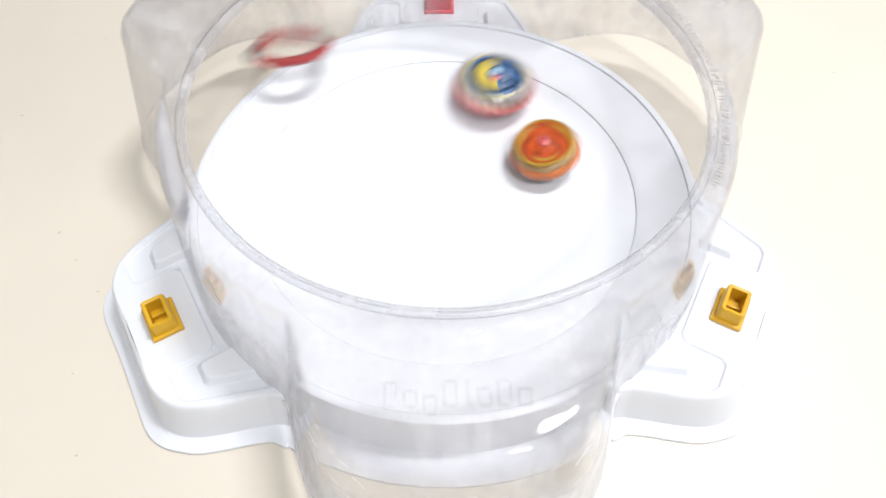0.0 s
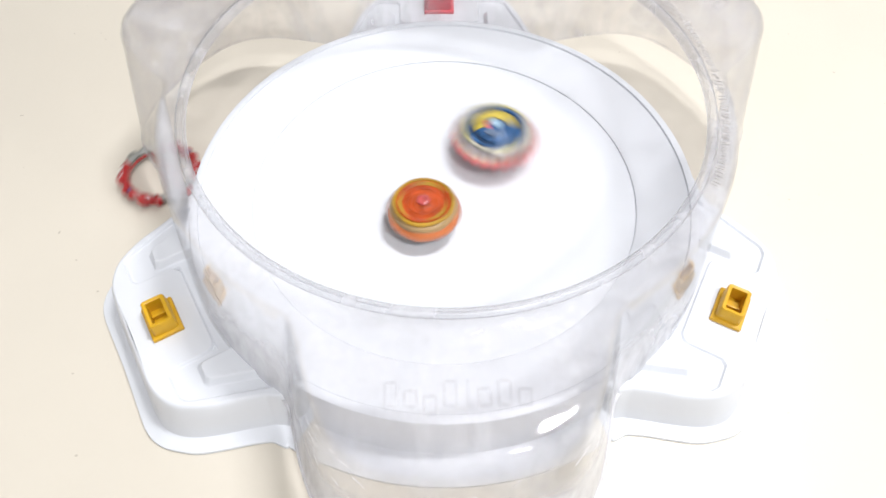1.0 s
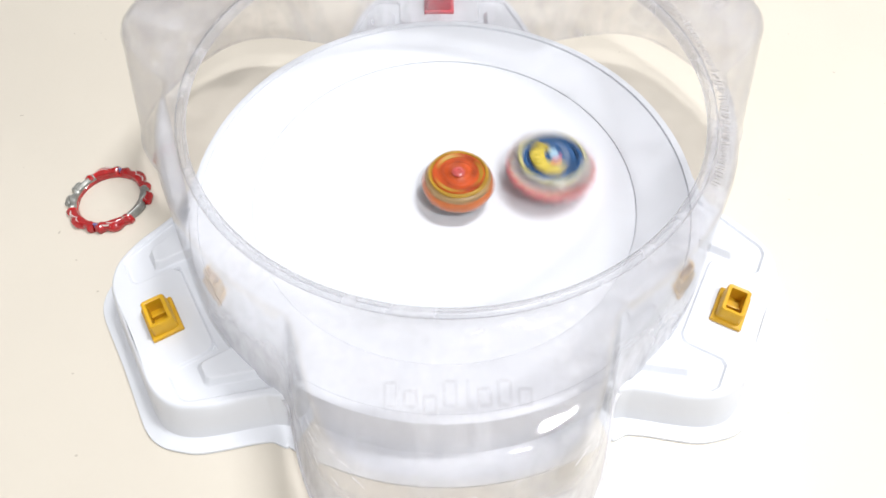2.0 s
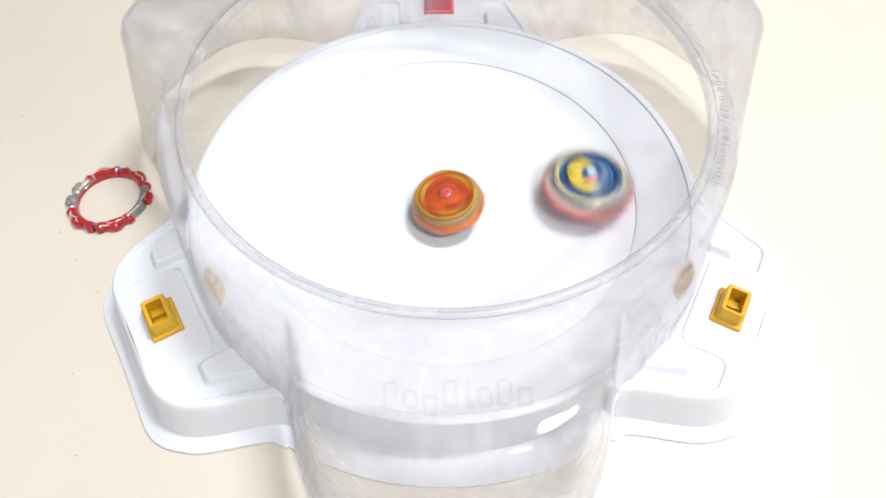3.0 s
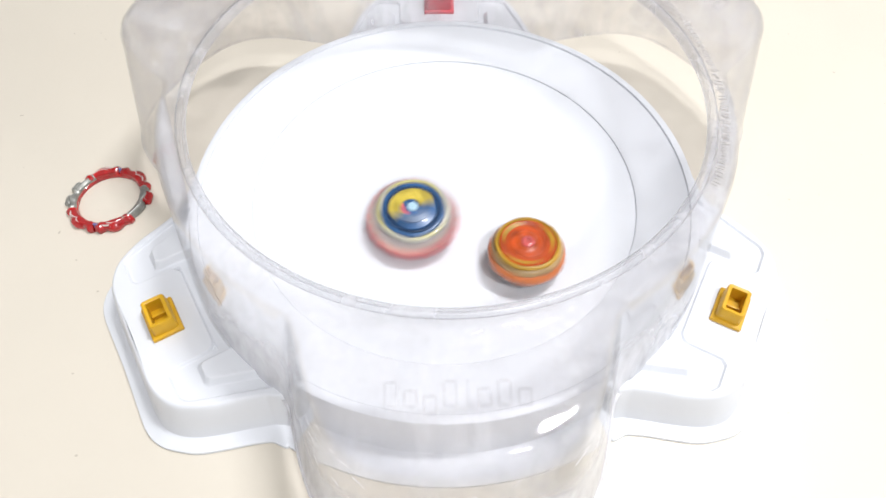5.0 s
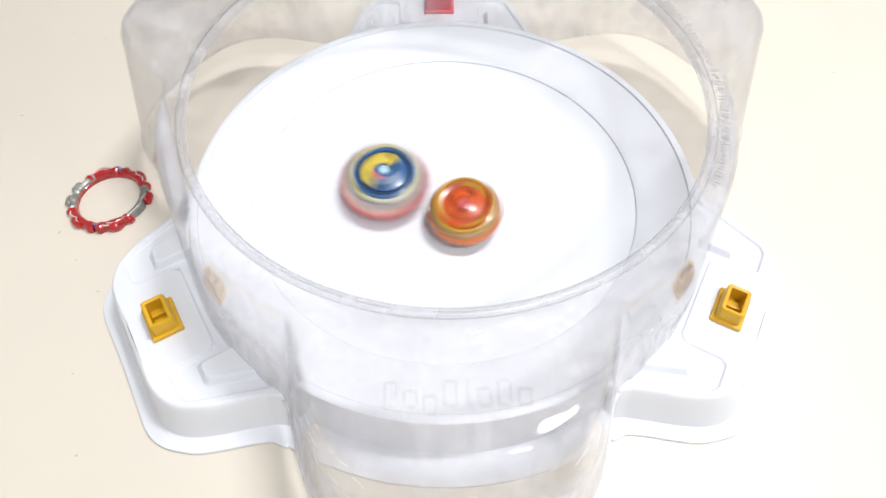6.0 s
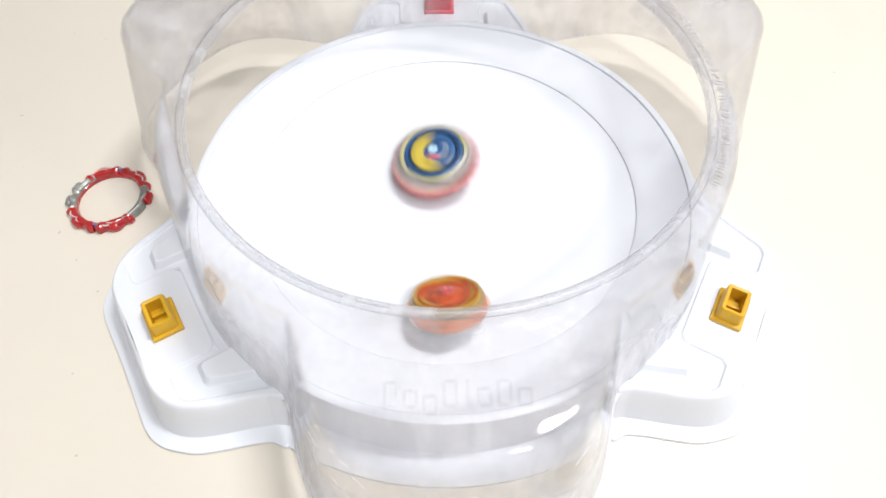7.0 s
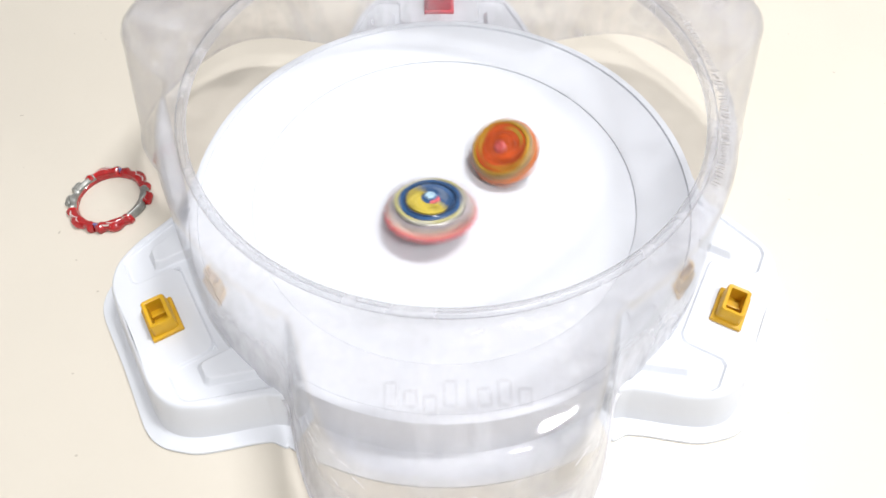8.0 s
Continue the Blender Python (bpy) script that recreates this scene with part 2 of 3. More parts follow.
def tab_body():
    top = [(0, .2135), (.020, .2135), (.036, .2128), (.046, .2098), (.0545, .204), (.0605, .1955), (.0655, .185), (.0695, .172), (.074, .160), (.078, .150), (.050, .150), (.022, .150), (0, .150)]
    foot = [(0, .2195), (.021, .2195), (.040, .2190), (.0505, .2165), (.0585, .2105), (.0645, .2020), (.0695, .1905), (.0745, .176), (.0795, .163), (.085, .150), (.054, .150), (.022, .150), (0, .150)]
    rim = [(0, .2275), (.022, .2278), (.044, .2278), (.0565, .2235), (.0655, .2150), (.0725, .2055), (.0780, .192), (.0825, .179), (.0872, .1685), (.0935, .1600), (.060, .150), (.024, .150), (0, .150)]

    def full(h):
        left = [(-x, y) for x, y in h[1:-1]][::-1]
        return curve_through(h + left, 18)

    T, F, R = full(top), full(foot), full(rim)
    c = Vector((0, 0.18))

    def ring(a, b, t, z, inset=0.0):
        out = []
        for p, q in zip(a, b):
            v = p.lerp(q, t)
            if inset:
                v = v + (c - v).normalized() * inset
            out.append((v.x, v.y, z))
        return out

    bm = bmesh.new()
    loops = [ring(R, R, 0, 0.0005), ring(R, R, 0, 0.0023, 0.0003), ring(R, R, 0, 0.0028, 0.0012), ring(F, R, 0.25, 0.0030), ring(F, F, 0, 0.0042), ring(F, T, 0.12, 0.0075),
             ring(F, T, 0.6, 0.020), ring(F, T, 0.92, 0.0290), ring(T, T, 0, 0.0309, 0.0004), ring(T, T, 0, 0.0320, 0.0013)]
    inner = [p + (c - p).normalized() * 0.0024 for p in T]
    loops.append([(v.x, v.y, tab_height(v.x, v.y)) for v in inner])
    rows = loft(bm, loops, True)
    # the top face: strips across the tab, from its left edge to its right
    N, M, last = len(inner), 320, None
    for k in range(0, N // 2 + 1):
        p, q = inner[-k % N], inner[k % N]
        line = []
        for j in range(M + 1):
            v = p.lerp(q, j / M)
            line.append(bm.verts.new((v.x, v.y, tab_height(v.x, v.y))))
        if last:
            for j in range(M):
                c4 = (last[j].co + line[j + 1].co) / 2
                if abs(c4.x) < 0.0082 and abs(c4.y - 0.1924) < 0.0052:
                    continue
                bm.faces.new((last[j], last[j + 1], line[j + 1], line[j]))
        last = line
    bmesh.ops.remove_doubles(bm, verts=bm.verts[:], dist=1e-6)
    return bm


def peg_mesh():
    """Square socket: a flanged foot and a hollow tube with a cross ledge inside."""
    bm = bmesh.new()
    box(bm, -0.0122, -0.0091, 0, 0.0122, 0.0091, 0.0030, 0.0009)

    def rr(hx, hy, r, z):
        out = []
        for cx, cy, a0 in ((hx - r, hy - r, 0), (-hx + r, hy - r, 90), (-hx + r, -hy + r, 180), (hx - r, -hy + r, 270)):
            for k in range(4):
                a = radians(a0 + 30 * k)
                out.append((cx + r * math.cos(a), cy + r * math.sin(a), z))
        return out

    loft(bm, [rr(.0102, .0072, .002, .0028), rr(.0098, .0068, .0018, .0118), rr(.0093, .0063, .0016, .0126), rr(.0080, .0050, .001, .0126), rr(.0074, .0044, .0008, .0121),
              rr(.0068, .0038, .0008, -.0120)], True, False, True)
    box(bm, 0.0004, -0.0042, 0.0040, 0.0020, 0.0042, 0.0068, 0.0002)
    return bm


def build_base():
    base = tagged(new("toy_stadium"), "white plastic top arena with three side tabs on the table", "toy stadium")
    prof = [(0.0005, .0220)]
    for k in range(1, 31):
        r = 0.1262 * k / 30
        prof.append((r, .0220 + .0088 * (r / .1275) ** 2))
    prof += [(.1266, .0306), (.1269, .0303), (.1272, .0303), (.1274, .0315), (.1278, .0317)]
    for k in range(1, 9):
        r = .1278 + (.1588 - .1278) * k / 8
        prof.append((r, .0318 + .0074 * ((r - .1278) / .0310) ** 1.15))
    prof += [(.1591, .0389), (.1594, .0389), (.1596, .0400), (.1598, .0405), (.1608, .0406), (.1635, .0406), (.1645, .0401), (.1650, .0388), (.1680, .0060), (.1690, .0038), (.1705, .0031),
             (.1855, .0027), (.1868, .0021), (.1870, .0)]
    part("bowl", lathe(prof, 192), WHITE, base, "white glossy bowl with two low ring steps")
    me = None
    for a, col, lab in ((0, REDBLOCK, "red square socket peg"), (120, YELLOW, "yellow square socket peg"), (240, YELLOW, "yellow square socket peg")):
        if me is None:
            tab = part("tab", tab_body(), WHITE, base)
            me = tab.data
        else:
            tab = new("tab", me)
            tab.parent = base
        tab.matrix_basis = pose(0, 0, 0, 0, 0, a)
        peg = part("peg", peg_mesh(), col, tab, lab)
        peg.matrix_basis = pose(0, 0.1924, TAB_Z - 0.0003)
    return base


# ---- the clear cover with three pockets ----
RIM_R, TOP_Z, LOW_Z = 0.1420, 0.1245, 0.0293


def cover_radius(a, s):
    """Outline of the cover at angle a, s = 0 at the top to 1 at the lower edge."""
    d = (math.degrees(a) + 90 + 60) % 120 - 60
    d = abs(radians(d)) + 1e-4
    front = 0.2135 + 0.0160 * s
    side = (0.1030 + 0.0165 * s) / (math.sin(d) + 0.2 * math.cos(d))
    pocket = (front ** -9 + side ** -9) ** (-1 / 9)
    wall = 0.1595 + 0.0110 * s
    return (pocket ** 60 + wall ** 60) ** (1 / 60)


def hollow_bar(x, y, hx, hy, z0, z1):
    """A raised rounded rectangle with an open middle."""
    bm = bmesh.new()

    def rr(d, z):
        out, r = [], max(0.0003, 0.0016 - d)
        ax, ay = max(0.0004, hx - d), max(0.0004, hy - d)
        r = min(r, ax, ay)
        for cx, cy, a0 in ((ax - r, ay - r, 0), (-ax + r, ay - r, 90), (-ax + r, -ay + r, 180), (ax - r, -ay + r, 270)):
            for k in range(4):
                a = radians(a0 + 30 * k)
                out.append((x + cx + r * math.cos(a), y + cy + r * math.sin(a), z))
        return out

    t = min(0.0013, hx * 0.9)
    loft(bm, [rr(0, z0), rr(0.0001, z1 - .0003), rr(0.0004, z1), rr(t - .0002, z1), rr(t, z0)], True)
    return bm


def build_cover():
    cover = tagged(new("stadium_cover"), "clear scuffed plastic cover with three pockets, on the white arena", "toy cover")
    cover.location = (0.0009, 0, 0)
    n = 720
    ang = [2 * math.pi * i / n for i in range(n)]
    loops = []

    def ring(fn):
        lp = []
        for a in ang:
            r, z = fn(a)
            lp.append((r * math.cos(a), r * math.sin(a), z))
        loops.append(lp)

    T = 0.0011

    def fil(a):
        return min(0.012, (cover_radius(a, 0) - 0.1470) * 0.5)

    def top_at(a, t):
        r1 = cover_radius(a, 0) - fil(a)
        return (0.1470 + (r1 - 0.1470) * t, TOP_Z - 0.0006 * t)

    def fillet(a, deg):
        f, r = fil(a), cover_radius(a, 0)
        return (r - f + f * math.sin(radians(deg)), TOP_Z - 0.0006 - f + f * math.cos(radians(deg)))

    def wall(a, t):
        f = fil(a)
        z0 = TOP_Z - 0.0006 - f
        return (cover_radius(a, t), z0 + (LOW_Z - z0) * t)

    for t in (0, .2, .4, .6, .8, 1.0):
        ring(lambda a: top_at(a, t))
    for deg in (18, 36, 54, 72, 88):
        ring(lambda a: fillet(a, deg))
    for k in range(1, 15):
        ring(lambda a: wall(a, k / 14))
    ring(lambda a: (wall(a, 1)[0] + 0.0017, LOW_Z - 0.0003))
    bm = bmesh.new()
    loft(bm, loops, True)
    shell = part("shell", bm, CLEAR, cover, "clear shell with scuffs, scratches and a painted haze low in front", 60)
    so = shell.modifiers.new("thickness", "SOLIDIFY")
    so.thickness, so.offset = T, -1
    lip = [(RIM_R, .1215), (RIM_R - .0003, .1245), (RIM_R + .0006, .1262), (RIM_R + .0028, .1266), (RIM_R + .0042, .1259), (RIM_R + .0052, .1243), (RIM_R + .0050, .1236), (RIM_R + .0044, .1248), (RIM_R + .0030, .1256), (RIM_R + .0018, .1250), (RIM_R + .0013, .1235), (RIM_R + .0010, .1215), (RIM_R, .1215)]
    part("rim", lathe(lip, 240), CLEAR_LIP, cover, "rounded clear lip round the opening", 70)
    # raised hollow shapes on each pocket's top, sized like the moulded mark
    shapes = ((-.0270, .0117, 0), (-.0190, .0080, 0), (-.0112, .0085, -.003), (-.0030, .0117, 0), (.0042, .0117, 0), (.0108, .0080, 0), (.0190, .0117, 0), (.0272, .0080, 0))
    for x, h, dy in shapes:
        w = 0.0007 if abs(x - 0.0042) < 0.001 else 0.0031
        bm = hollow_bar(x, -0.1865 + dy + h / 2, w, h / 2, TOP_Z - 0.0008, TOP_Z + 0.0002)
        first = part("raised_bar", bm, CLEAR_BAR, cover)
        for a in (120, 240):
            b = new("raised_bar", first.data)
            b.parent = cover
            b.matrix_basis = pose(0, 0, 0, 0, 0, a)
    # scratched hatching on the shoulder beside one pocket
    rng = random.Random(4)
    bm = bmesh.new()
    for k in range(84):
        a = radians(-30 + 62 * k / 84 + rng.uniform(-.3, .3))
        r = 0.1504 + rng.uniform(0, 0.0008) + 0.003 * smooth01((math.degrees(a) - 8) / 20)
        half, w = rng.uniform(.0009, .0022), rng.uniform(.00012, .0003)
        m = Matrix.Rotation(a, 4, "Z") @ Matrix.Translation((r, 0, TOP_Z + .0001)) @ Matrix.Rotation(rng.uniform(-.25, .25), 4, "Z") @ Matrix.Diagonal((2 * half, 2 * w, .0005, 1))
        bmesh.ops.create_cube(bm, size=1, matrix=m)
    tagged(part("scratching", bm, SCRATCH, cover, "short milky scratches"), kind="stuff")

    def strokes(spans, count, mat_, label_, long_, wide, lift):
        """Scuffs lying on the walls of the cover: spans of degrees and height."""
        bm = bmesh.new()
        for a0, a1, s0, s1 in spans:
            for k in range(count):
                a, s = radians(rng.uniform(a0, a1)), rng.uniform(s0, s1)
                p, u, v = (Vector((r * math.cos(b), r * math.sin(b), z)) for b, (r, z) in ((a, wall(a, s)), (a + .004, wall(a + .004, s)), (a, wall(a, s + .01))))
                t, d = (u - p).normalized(), (v - p).normalized()
                nrm = t.cross(d).normalized()
                ang = rng.uniform(-.9, .9)
                ax = (t * math.cos(ang) + d * math.sin(ang)).normalized()
                rot3 = Matrix((ax, nrm.cross(ax), nrm)).transposed().to_4x4()
                sz = (rng.uniform(.4, 1) * long_, rng.uniform(.5, 1) * wide, .0003, 1)
                bmesh.ops.create_cube(bm, size=1, matrix=Matrix.Translation(p + nrm * lift) @ rot3 @ Matrix.Diagonal(sz))
        tagged(part("scuffing", bm, mat_, cover, label_), kind="stuff")

    strokes(((127, 136, .50, .95), (40, 47, .50, .95)), 46, DARK_SCUFF, "dark scuffs", .0032, .00018, .0002)
    strokes(((-112, -68, .0, .18), (-110, -100, .0, .5)), 7, WHITE_SCUFF, "white scratches", .0080, .00016, .0002)
    return cover


# ---- spinning tops: tip at the origin, axis up ----
def lobes(count, depth, at, phase=0.0, power=1.5):
    """Radius that bites inwards count times near the rim."""
    def f(a, r, z):
        if r < at:
            return r
        return r - depth * (0.5 + 0.5 * math.cos(count * a + phase)) ** power
    return f


GREY_TIP = plastic("grey_tip_plastic", (0.10, 0.10, 0.11), 0.4)
STEEL = plastic("zinc_disc", (0.42, 0.40, 0.37), 0.35, 0.12, 200.0, 900.0, 0.1, metal=0.8)
ORANGE = plastic("translucent_orange", (0.54, 0.15, 0.04), 0.28, 0.35, 160.0, coat=0.4)
GOLD = plastic("gold_yellow_plastic", (0.41, 0.23, 0.02), 0.3, 0.4, 220.0, coat=0.3)
RED_FACE = plastic("red_orange_plastic", (0.44, 0.060, 0.008), 0.28, 0.45, 170.0, coat=0.5)
PINK_NUB = plastic("pink_red_plastic", (0.50, 0.085, 0.08), 0.28, 0.25, 200.0, coat=0.5)
PINK = plastic("pink_red_layer", (0.70, 0.15, 0.16), 0.3, 0.35, 130.0, coat=0.3)
CREAM = plastic("cream_layer", (0.47, 0.45, 0.38), 0.35, 0.4, 220.0)
MAUVE = plastic("grey_mauve_layer", (0.50, 0.45, 0.47), 0.35, 0.3, 150.0)
PEACH = plastic("peach_layer", (0.60, 0.46, 0.33), 0.35, 0.3, 150.0)
TAN = plastic("tan_layer", (0.34, 0.22, 0.10), 0.35, 0.4, 170.0)
LEMON = plastic("yellow_layer", (0.52, 0.40, 0.06), 0.28, 0.35, 170.0, coat=0.3)
PALE_YELLOW = plastic("pale_yellow_layer", (0.50, 0.46, 0.20), 0.3, 0.3, 170.0, coat=0.2)
NAVY = plastic("dark_navy_plastic", (0.02, 0.045, 0.10), 0.25, 0.2, coat=0.3)
BLUE = plastic("blue_plastic", (0.022, 0.085, 0.22), 0.34, 0.45, 170.0, coat=0.15)
SLATE = plastic("slate_blue_plastic", (0.13, 0.18, 0.28), 0.4, 0.3, 170.0)
SKY = plastic("light_blue_plastic", (0.42, 0.60, 0.72), 0.25, 0.1, coat=0.4)


def wedge_ring(r0, z0, r1, z1, r2, z2, a0, a1, thick, swirl=0.0):
    """A sector of a stepped ring between the angles a0 and a1, in degrees."""
    bm = bmesh.new()
    steps = max(3, int((a1 - a0) / 5))
    loops = []
    for i in range(steps + 1):
        a = radians(a0 + (a1 - a0) * i / steps)
        c, s = math.cos(a), math.sin(a)
        w = swirl * i / steps
        ra, za, rb, zb = r0 + (r2 - r0) * w, z0 + (z2 - z0) * w, r1 + (r2 - r1) * w, z1 + (z2 - z1) * w
        loops.append([(r * c, r * s, z) for r, z in ((ra, za), (rb, zb), (r2, z2), (r2, z2 - thick), (rb, zb - thick), (ra, za - thick))])
    rows = loft(bm, loops, True)
    bm.faces.new(rows[0][::-1])
    bm.faces.new(rows[-1])
    return bm


def build_orange_top():
    top = tagged(new("spinning_top"), "orange and gold plastic battle top spinning in the white bowl", "spinning top", group="battle tops")
    part("tip", lathe([(.0008, 0), (.0022, .0004), (.0030, .0014), (.0075, .0026), (.0105, .0036), (.0105, .0058), (.0006, .0060)], 48), GREY_TIP, top)
    part("disc", lathe([(.003, .0086), (.0185, .0086), (.0200, .0096), (.0200, .0122), (.0185, .0132), (.003, .0132)], 72, lobes(6, .0012, .017)), STEEL, top, "grey metal disc")
    part("lower_layer", lathe([(.004, .0092), (.0196, .0092), (.0228, .0110), (.0244, .0142), (.0240, .0174), (.0220, .0194), (.004, .0196)], 120, lobes(7, .0013, .021)), ORANGE, top, "translucent orange outer layer")
    part("grey_band", lathe([(.004, .0186), (.0220, .0188), (.0224, .0204), (.0216, .0222), (.0200, .0232), (.004, .0232)], 120, lobes(7, .0012, .020, 1.5)), TAN, top, "dull tan band")
    part("gold_rim", lathe([(.004, .0226), (.0199, .0228), (.0203, .0242), (.0196, .0252), (.0184, .0254), (.0174, .0243), (.004, .0238)], 96, lobes(5, .0006, .018)), GOLD, top, "gold yellow rim")
    part("face", lathe([(.0174, .0238), (.0172, .0249), (.0161, .0250), (.0146, .0242), (.0124, .0243), (.0090, .0246), (.0060, .0249), (.0046, .0254), (.0030, .0254), (.0004, .0254)], 72), RED_FACE, top, "glossy red-orange dished face")
    for k in range(3):
        part("gold_blade", wedge_ring(.0137, .0247, .0151, .0250, .0163, .0253, 120 * k, 120 * k + 58, .0012), GOLD, top)
    part("groove_ring", lathe([(.0098, .0243), (.0100, .0248), (.0106, .0247), (.0110, .0240)], 72), RED_FACE, top)
    part("nub", lathe([(.0042, .0248), (.0041, .0262), (.0033, .0269), (.0020, .0270), (.0016, .0264), (.0004, .0263)], 32), PINK_NUB, top, "pink centre bolt")
    return top


def build_blue_top():
    top = tagged(new("spinning_top"), "blue, yellow and pink plastic battle top spinning in the white bowl", "spinning top", group="battle tops")
    part("tip", lathe([(.0008, 0), (.0024, .0004), (.0034, .0014), (.0080, .0026), (.0110, .0036), (.0110, .0058), (.0006, .0060)], 48), GREY_TIP, top)
    part("disc", lathe([(.003, .0086), (.0200, .0086), (.0215, .0096), (.0215, .0124), (.0200, .0134), (.003, .0134)], 72, lobes(6, .0015, .018)), STEEL, top, "grey metal disc")
    part("lower_layer", lathe([(.004, .0086), (.0205, .0088), (.0262, .0106), (.0308, .0134), (.0304, .0156), (.0252, .0178), (.004, .0180)], 384, lobes(24, .0046, .0225, 0.0, 0.8)), PINK, top, "pink-red bladed layer")
    part("peach_layer", lathe([(.004, .0150), (.0262, .0158), (.0294, .0168), (.0286, .0178), (.0250, .0186), (.004, .0186)], 384, lobes(24, .0056, .0232, 1.0, 0.8)), PEACH, top, "pale peach layer")
    part("mauve_layer", lathe([(.004, .0180), (.0262, .0184), (.0306, .0200), (.0286, .0216), (.0228, .0230), (.004, .0230)], 384, lobes(24, .0086, .0226, 2.0, 0.6)), MAUVE, top, "grey-mauve bladed layer")
    part("cream_ring", lathe([(.004, .0224), (.0226, .0226), (.0232, .0236), (.0224, .0244), (.0208, .0247), (.0202, .0236), (.004, .0232)], 96, lobes(5, .0012, .0212)), CREAM, top, "pale greyish cream ring")
    for k, span in ((0, 95), (1, 60), (2, 40)):
        part("yellow_segment", wedge_ring(.0206, .0249, .0214, .0251, .0225, .0246, 120 * k + 20, 120 * k + 20 + span, .0012), PALE_YELLOW, top, "pale yellow segment of the ring")
    part("blue_rim", lathe([(.0203, .0228), (.0201, .0245), (.0190, .0251), (.0176, .0250), (.0170, .0238), (.0160, .0234)], 96, lobes(5, .0006, .0185)), BLUE, top, "glossy blue rim")
    part("dark_edge", lathe([(.0214, .0222), (.0238, .0224), (.0242, .0230), (.0236, .0235), (.0214, .0234)], 96, lobes(5, .0010, .0212)), STEEL, top, "thin steel-grey edge")
    part("navy_ring", lathe([(.0174, .0228), (.0173, .0246), (.0168, .0251), (.0158, .0251), (.0148, .0238), (.0130, .0236)], 72), NAVY, top, "dark navy ring")
    part("dome", lathe([(.0150, .0238), (.0148, .0250), (.0125, .0257), (.0085, .0264), (.0050, .0270), (.0004, .0273)], 72), BLUE, top, "glossy blue dome")
    part("yellow_blade", wedge_ring(.0046, .0276, .0100, .0268, .0150, .0257, 0, 185, .0016, 0.35), LEMON, top, "yellow wing")
    part("grey_blade", wedge_ring(.0050, .0276, .0074, .0273, .0108, .0266, 205, 300, .0014, 0.5), SLATE, top)
    part("red_mark", wedge_ring(.0050, .0277, .0062, .0275, .0072, .0272, 140, 215, .0012), PINK, top)
    part("nub", lathe([(.0036, .0268), (.0036, .0282), (.0029, .0289), (.0016, .0290), (.0012, .0283), (.0004, .0282)], 6), SKY, top, "light blue hexagonal bolt")
    return top


# ---- the ring that flew off a top ----
RED_RING = plastic("glossy_red_ring", (0.37, 0.010, 0.011), 0.18, 0.25, 180.0, coat=0.6)
SILVER = plastic("silver_grey_paint", (0.27, 0.27, 0.25), 0.35, 0.2, 250.0, metal=0.4)
WHITE_MARK = plastic("white_mark_paint", (0.80, 0.76, 0.74), 0.4)
BLUE_MARK = plastic("blue_mark_paint", (0.16, 0.16, 0.34), 0.3)


def ring_sector(a0, a1, inner, outer, h0, h1, bite=0.0, scallops=3, steps=48, taper=0.12):
    """A moulded sector of the ring: scalloped outside, rising and falling with the scallops, drawn in at both ends."""
    bm = bmesh.new()
    loops = []
    for i in range(steps + 1):
        u = i / steps
        a = radians(a0 + (a1 - a0) * u)
        c, s = math.cos(a), math.sin(a)
        end = smooth01(min(u, 1 - u) / taper)
        wave = 0.5 + 0.5 * math.cos(2 * math.pi * scallops * (u - 0.5 / scallops))
        ro = outer - 0.0014 * (1 - end) - bite * wave ** 1.6
        z1 = h1 - 0.0012 * (1 - end) - bite * 0.32 * wave
        ri = inner + 0.0005 * (1 - end)
        mid = ri + (ro - ri) * 0.55
        prof = ((ri, h0), (ri, z1 - .0022), (ri + .0004, z1 - .0012), (ri + .0014, z1 - .0007), (mid - .0006, z1 - .0002), (mid, z1), (mid + .0006, z1 - .0003), (ro - .0010, z1 - .0016), (ro - .0002, z1 - .0026), (ro, h0 + .0014), (ro - .0005, h0))
        loops.append([(r * c, r * s, z) for r, z in prof])
    rows = loft(bm, loops, True)
    bm.faces.new(rows[0][::-1])
    bm.faces.new(rows[-1])
    return bm


def painted_stroke(a0, a1, r0, r1, z, wide):
    """A thin raised stroke that drifts from radius r0 to r1 and narrows at its ends."""
    bm = bmesh.new()
    loops = []
    for i in range(9):
        u = i / 8
        a, r = radians(a0 + (a1 - a0) * u), r0 + (r1 - r0) * u + 0.0005 * math.sin(math.pi * u)
        w = wide * (0.25 + 0.75 * math.sin(math.pi * u))
        loops.append([((r + k * w) * math.cos(a), (r + k * w) * math.sin(a), z + dz) for k, dz in ((-1, -.0012), (-1, 0), (1, 0), (1, -.0012))])
    rows = loft(bm, loops, True)
    bm.faces.new(rows[0][::-1])
    bm.faces.new(rows[-1])
    return bm


